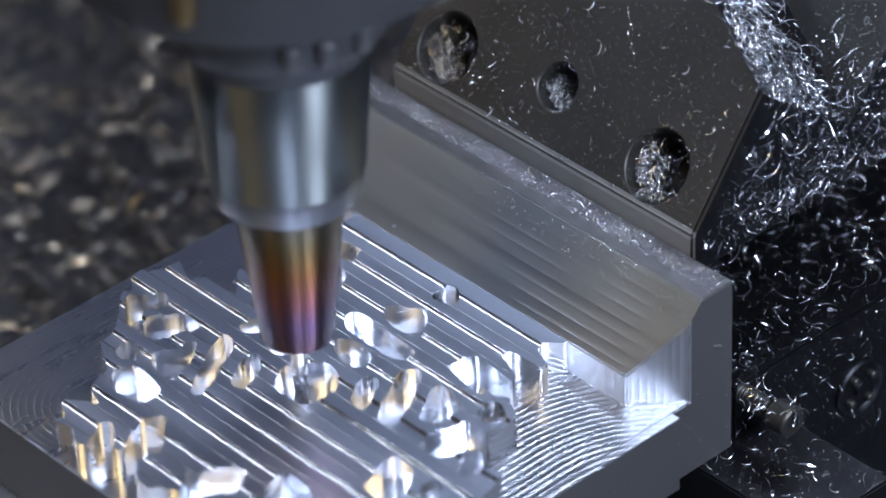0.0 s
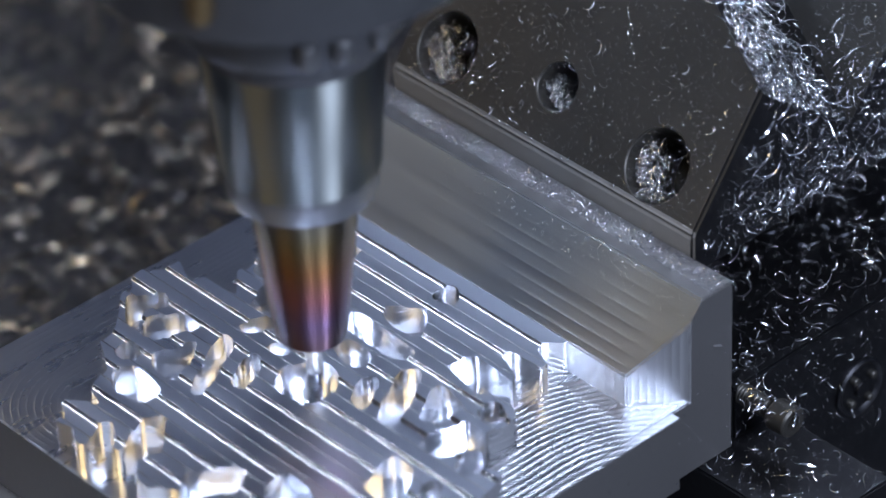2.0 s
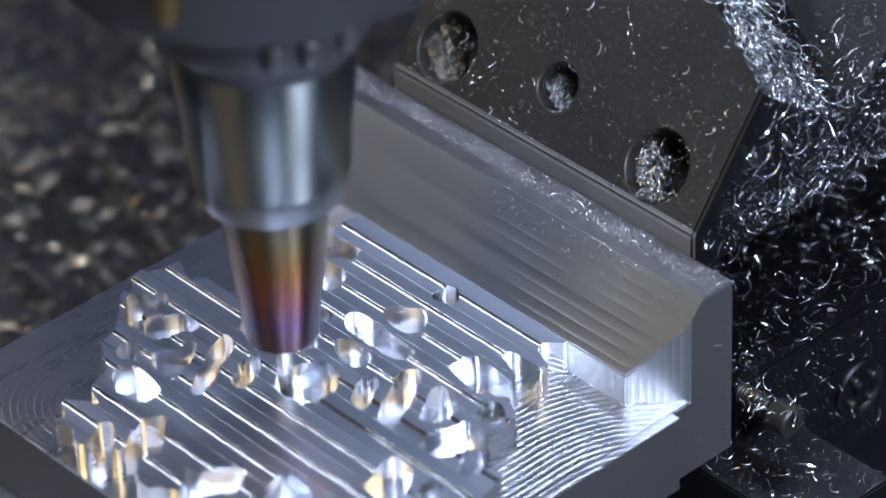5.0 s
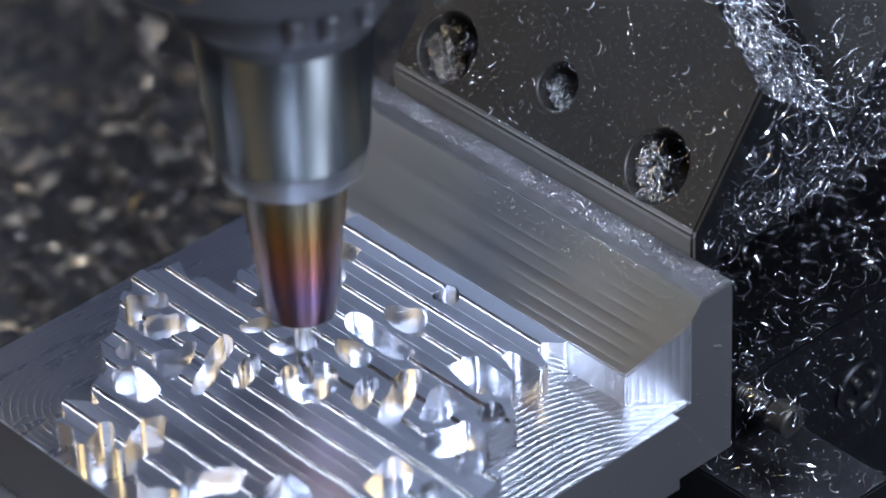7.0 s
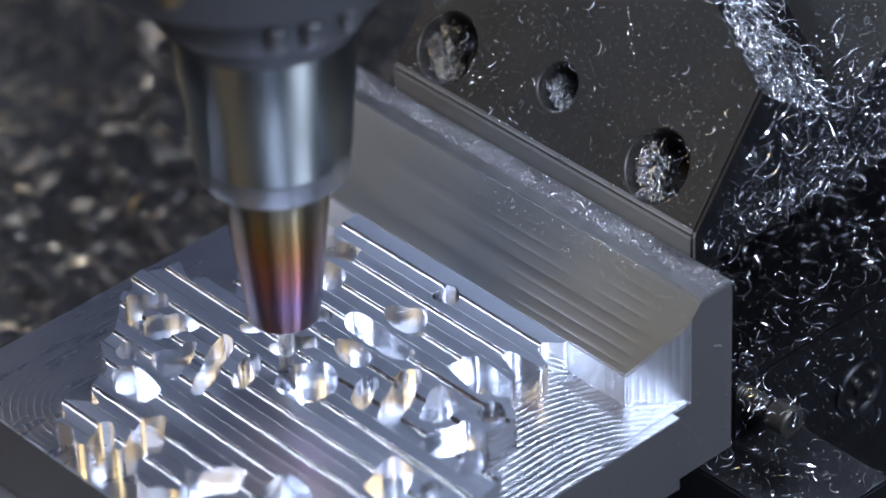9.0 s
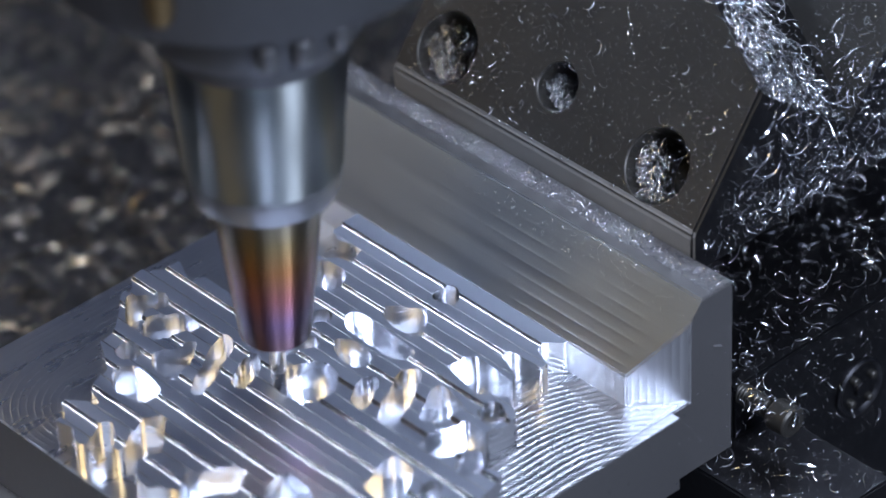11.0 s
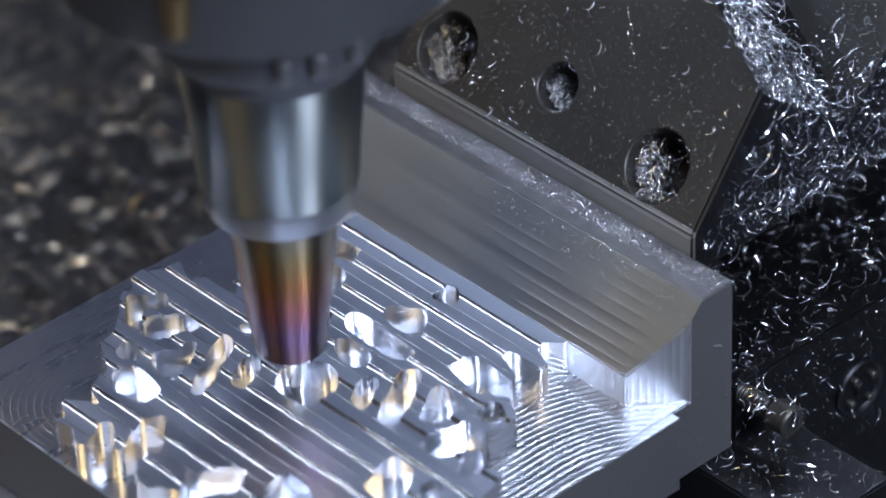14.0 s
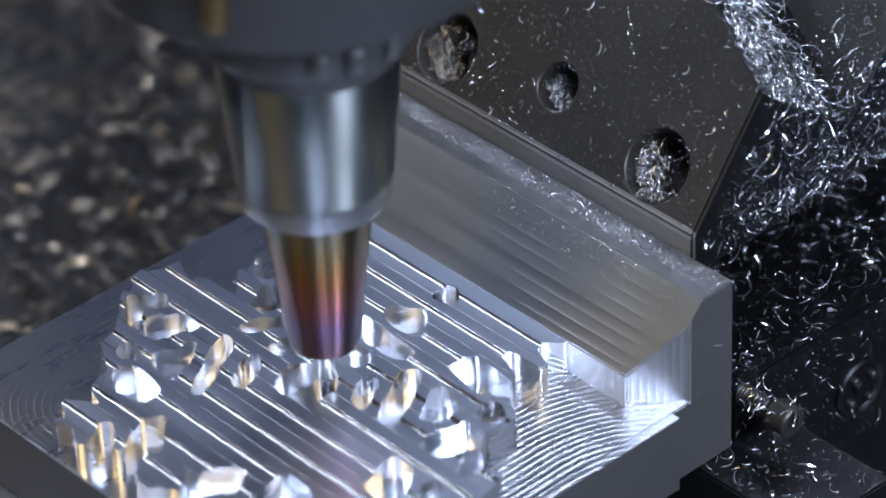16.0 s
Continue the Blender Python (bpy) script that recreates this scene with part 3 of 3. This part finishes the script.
chips("slope_chips", lambda r: ((lambda k: (r.uniform(-20, 45), 42.6 + 11.9 * k, 100 + 14.5 * k + 0.03))(1 - 0.28 * r.random() ** 3), (0, -0.773, 0.634)),
      330, CHIP, "tiny chips stuck to the upper slanted face", 12, (0.36, 0.5), 0.995, (0.06, 0.12))
chips("hole_chips", holes, 2100, CHIP, "curled chips lying in the counterbored holes", 4, (0.45, 1.5), 0.75, (0.08, 0.2), (0.4, 2.2))
chips("bed_chips", flat(6, 44, 64, 200, 88.5, 4), 3300, CHIP, "bright curled chips on the vise bed", 5, (0.9, 3.4), 0.9, (0.1, 0.26), (0.3, 1.9))
chips("wall_chips", lambda r: ((44.1, r.uniform(64, 135), r.uniform(58, 88)), (1, 0, 0)), 700, CHIP, "fine chips stuck to the side of the vise bed", 9, (0.5, 1.8), 0.93, (0.1, 0.25))
chips("screw_chips", lambda r: ((r.uniform(44.5, 57), 66.5 + r.uniform(-3, 3), 86.4 + r.uniform(0, 3.4)), (0.2, -0.5, 0.8)), 60, CHIP,
      "curled chips caught on the clamping screw", 10, (0.8, 2.2), 0.4)
chips("side_chips", lambda r: ((47.2, r.uniform(0, 46), r.uniform(78, 92)) if r.random() < 0.5 else (45.3, r.uniform(48, 62), r.uniform(80, 112)), (1, 0, 0)),
      60, CHIP, "tiny chips stuck to the side of the workpiece", 11, (0.4, 1.0), 0.95, (0.06, 0.12))
chips("step_chips", flat(44.5, 72, 54, 76, 77.1, 0.4), 520, CHIP, "fine chips on the vise ledge", 6, (0.4, 1.2), 0.95, (0.08, 0.2))
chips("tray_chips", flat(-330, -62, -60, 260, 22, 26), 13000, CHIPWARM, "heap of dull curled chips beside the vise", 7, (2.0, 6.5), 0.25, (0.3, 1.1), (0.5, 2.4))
chips("table_chips", flat(-40, 160, 80, 400, 22, 20), 1500, CHIP, "curled chips on the machine table", 8, (1.5, 4.0), 0.4, (0.4, 1.0))


# ---- single curls that can be told apart ----
def curl(seed):
    rnd = random.Random(seed)
    bm = bmesh.new()
    rad, arc, rise, w, k = rnd.uniform(1.2, 2.6), rnd.uniform(1.3, 3.6), rnd.uniform(0.3, 1.4), rnd.uniform(0.3, 0.55), 12
    rows = []
    for i in range(k + 1):
        a = arc * i / k
        q = w * (0.25 + 0.75 * math.sin(math.pi * (i + 0.4) / (k + 0.8)))
        c, u = Vector((rad * math.cos(a) - rad, rad * math.sin(a), 0.25 + rise * i / k)), Vector((math.cos(a), math.sin(a), 0))
        up = Vector((0, 0, 1)) + u * 0.4
        rows.append([bm.verts.new(p) for p in (c - up * q / 2, c - up * q / 2 + u * 0.09, c + up * q / 2 + u * 0.09, c + up * q / 2)])
    for a, b in zip(rows, rows[1:]):
        for j in range(4):
            bm.faces.new((a[j], a[(j + 1) % 4], b[(j + 1) % 4], b[j]))
    bm.faces.new(rows[0])
    bm.faces.new(rows[-1])
    return tagged(new("metal_chip", mesh_of("metal_chip", bm, CHIP, True)), "bright curled aluminium chip lying on the dark vise", "metal chip", "loose curled chips")


def loose_curls():
    rnd = random.Random(42)
    base = [curl(k) for k in range(8)]
    spots = [((rnd.uniform(10, 43), rnd.uniform(66, 150), 88.6), 0) for _ in range(90)]
    spots += [((rnd.uniform(45, 70), rnd.uniform(55, 74), 77.1), 0) for _ in range(4)]
    spots += [((35.2, rnd.uniform(75, 130), rnd.uniform(112, 135)), 90) for _ in range(70)]
    for i, ((x, y, z), lean) in enumerate(spots):
        m = pose(x * MM, y * MM, z * MM, rnd.uniform(-25, 25), lean + rnd.uniform(-15, 15), rnd.uniform(0, 360) if not lean else 0)
        if lean:
            m = m @ pose(0, 0, 0, 0, 0, rnd.uniform(0, 360))
        if i < len(base):
            base[i].matrix_basis = m
        else:
            copy_thing(base[i % len(base)], m)


loose_curls()

# ---- what moves: seconds, then x, y, z of the holder in mm ----
TOOL_PATH = [
    (0, -1.3, 0.2, 111.3), (0.1, -0.5, 0.9, 111.3), (0.2, -1.3, 4.2, 111.3), (0.3, -3.6, 4.7, 111.3),
    (0.4, -4.4, 1.1, 111.3), (0.5, -2.6, 0.1, 111.3), (0.6, -3.5, 4.6, 111.3), (0.7, -5.3, 3.0, 111.3),
    (0.8, -3.0, -0.4, 111.3), (0.9, -0.3, 0.2, 111.3), (1, -0.8, 4.7, 111.3), (1.1, -3.5, 5.1, 111.3),
    (1.2, -5.3, 2.1, 111.3), (1.3, -4.0, -0.2, 111.3), (1.4, -0.1, 0.4, 111.3), (1.5, -0.0, 3.6, 111.3),
    (1.6, -3.2, 5.3, 111.3), (1.7, -5.1, 3.9, 111.3), (1.8, -4.7, 0.1, 111.3), (1.9, -2.0, -1.0, 111.3),
    (2, 0.1, 2.4, 111.3), (2.1, -0.3, 4.4, 111.3), (2.2, -4.4, 5.3, 111.3), (2.3, -6.3, 3.3, 111.3),
    (2.4, -4.6, -0.3, 111.3), (2.5, -2.6, -0.3, 111.3), (2.6, 0.9, 1.6, 111.3), (2.7, 0.2, 4.5, 111.3),
    (2.8, -3.7, 5.6, 111.3), (2.9, -5.9, 4.2, 111.3), (3, -5.7, 0.1, 111.3), (3.1, -3.3, -1.5, 111.3),
    (3.2, 0.7, 0.0, 111.3), (3.3, 0.9, 3.2, 111.3), (3.4, -2.1, 6.0, 111.3), (3.5, -5.3, 6.4, 111.3),
    (3.6, -6.6, 2.0, 111.3), (3.7, -5.5, -0.5, 111.3), (3.8, -1.1, -1.5, 111.3), (3.9, 0.9, 0.5, 111.3),
    (4, 0.6, 4.7, 111.3), (4.1, -1.2, 6.1, 111.3), (4.2, -5.8, 5.4, 111.3), (4.3, -6.7, 1.3, 111.3),
    (4.4, -3.3, -1.6, 111.3), (4.5, 0.8, -0.6, 111.3), (4.6, 1.6, 3.3, 111.3), (4.7, -1.7, 6.2, 111.3),
    (4.8, -5.9, 5.3, 111.3), (4.9, -6.7, 1.3, 111.3), (5, -3.3, -1.6, 111.3), (5.1, 0.8, -0.6, 111.3),
    (5.2, 1.6, 3.3, 111.3), (5.3, -1.7, 6.2, 111.3), (5.4, -5.9, 5.3, 111.3), (5.5, -6.7, 1.3, 111.3),
    (5.6, -3.3, -1.6, 111.3), (5.7, 0.8, -0.6, 111.3), (5.8, 1.6, 3.3, 111.3), (5.9, -1.7, 6.2, 111.3),
    (6, -5.9, 5.3, 111.3), (6.1, -6.7, 1.3, 111.3), (6.2, -3.3, -1.6, 111.3), (6.3, 0.2, -1.3, 111.3),
    (6.4, 1.5, -0.1, 111.3), (6.5, 2.0, 3.3, 111.3), (6.6, 1.2, 5.0, 111.3), (6.7, -0.5, 6.9, 111.3),
    (6.8, -2.8, 7.2, 111.3), (6.9, -5.5, 6.4, 111.3), (7, -6.6, 5.8, 111.3), (7.1, -7.5, 3.7, 111.3),
    (7.2, -7.3, 0.6, 111.3), (7.3, -6.0, 0.5, 111.3), (7.4, -5.9, 3.9, 111.3), (7.5, -6.9, 4.8, 111.3),
    (7.6, -8.0, 1.6, 111.3), (7.8, -6.4, 2.7, 111.3), (8, -8.1, 2.8, 111.3), (8.2, -6.5, 1.9, 111.3),
    (8.4, -8.1, 2.9, 111.3), (8.5, -8.5, 2.0, 111.3), (8.6, -7.3, 1.6, 111.3), (8.8, -8.7, 3.0, 111.3),
    (9, -7.4, 2.4, 111.3), (9.1, -7.4, 3.4, 111.3), (9.2, -8.9, 2.9, 111.3), (9.5, -8.3, 2.4, 110.9),
    (9.8, -6.8, 2.7, 110.6), (10.1, -7.7, 1.5, 110.2), (10.4, -7.2, 0.7, 109.9), (10.7, -6.3, 0.5, 109.5),
    (11, -6.8, -0.3, 109.2), (11.3, -6.4, -1.0, 108.8), (11.5, -7.1, -0.8, 108.8), (11.7, -7.2, -1.0, 108.8),
    (11.9, -7.2, -0.8, 108.8), (12, -7.9, -1.0, 108.8), (12.1, -7.0, -0.1, 108.8), (12.3, -8.5, -0.7, 108.8),
    (12.5, -7.9, -0.7, 108.8), (12.6, -8.3, -0.9, 108.8), (12.7, -7.0, -0.6, 108.8), (12.8, -2.7, -0.4, 108.8),
    (12.9, -2.2, 2.0, 108.8), (13, -3.7, -0.7, 108.8), (13.1, -1.9, 1.2, 108.8), (13.2, -4.7, -0.2, 108.8),
    (13.3, -1.8, 0.5, 108.8), (13.4, -4.7, -0.2, 108.8), (13.5, -0.9, -0.3, 108.8), (13.6, -3.8, -0.5, 108.8),
    (13.8, -3.3, -1.0, 108.8), (14, -2.4, -0.6, 108.8), (14.2, -1.7, -0.5, 108.8), (14.5, -2.0, -1.0, 108.8),
    (14.6, -1.8, -1.5, 108.8), (14.7, -0.8, 1.7, 108.8), (14.8, -0.5, 5.8, 108.8), (14.9, -1.8, 2.7, 108.8),
    (15, -0.6, 4.9, 108.8), (15.1, -1.4, 4.2, 108.8), (15.2, 0.2, 4.1, 108.8), (15.4, 0.8, 3.5, 108.8),
    (15.5, 0.3, 3.8, 108.8), (15.7, -0.4, 4.2, 108.8), (16, 0.7, 4.7, 108.8),
]


FLIGHTS = [(0, (2, 22, 125)), (1.5, (-6, 58, 143)), (1.5, (10, 76, 126)), (1.5, (7, 82, 145)), (3, (23, 44, 133)), (3.5, (-19, -10, 164)), (3.5, (3, 24, 135)), (6.5, (43, 45, 132)), (8.5, (42, 71, 133)), (11.5, (17, 49, 145)), (12.5, (49, 84, 114)), (13, (42, 50, 129)), (14.5, (3, 34, 136)), (14.5, (-23, -15, 146)), (16, (1, 46, 159))]


def flying_chips():
    """Chips that the cutter throws out of the pocket: they lie in it, fly past a point at t, and land."""
    rnd = random.Random(5)
    out = []
    for t, (x, y, z) in FLIGHTS:
        ob = curl(rnd.randrange(8))
        ob.name = "flying_chip"
        tagged(ob, "thin aluminium chip thrown out by the cutter", "metal chip", "flying chips")
        start = (-2 + rnd.uniform(-2, 2), 1 + rnd.uniform(-2, 2), 94.0)
        land = (x * 1.35, y * 1.35, 92) if x < -56 else (rnd.uniform(48, 66), rnd.uniform(56, 74), 77.3)
        if x < -56:
            land = (land[0] - 40, land[1] + 20, 45)
        turn = [rnd.uniform(0, 360) for _ in range(3)]

        def at(p, k):
            return pose(p[0] * MM, p[1] * MM, p[2] * MM, turn[0] + 35 * k, turn[1] + 30 * k, turn[2] + 20 * k)
        here, step = Vector((x, y, z)), (Vector((x, y, z)) - Vector(start)) * 0.25
        rows = []
        if t > 0.2:
            rows += [(0, at(start, 0)), (t - 0.17, at(start, 0)), (t - 0.1, at(here - step, 1))]
        else:
            rows += [(0, at(here, 1))]
        if t > 0.2:
            rows += [(t, at(here, 2))]
        if t < 15.5:
            rows += [(t + 0.1, at(here + step * 0.6 - Vector((0, 0, 6)), 3)), (t + 0.3, at(land, 4)), (16, at(land, 4))]
        out.append((ob, rows))
    return out


thrown = flying_chips()


def motions():
    for ob, rows in thrown:
        walk(ob, rows)
    walk(tool, [(t, pose(x * MM, y * MM, z * MM)) for t, x, y, z in TOOL_PATH])


motions()
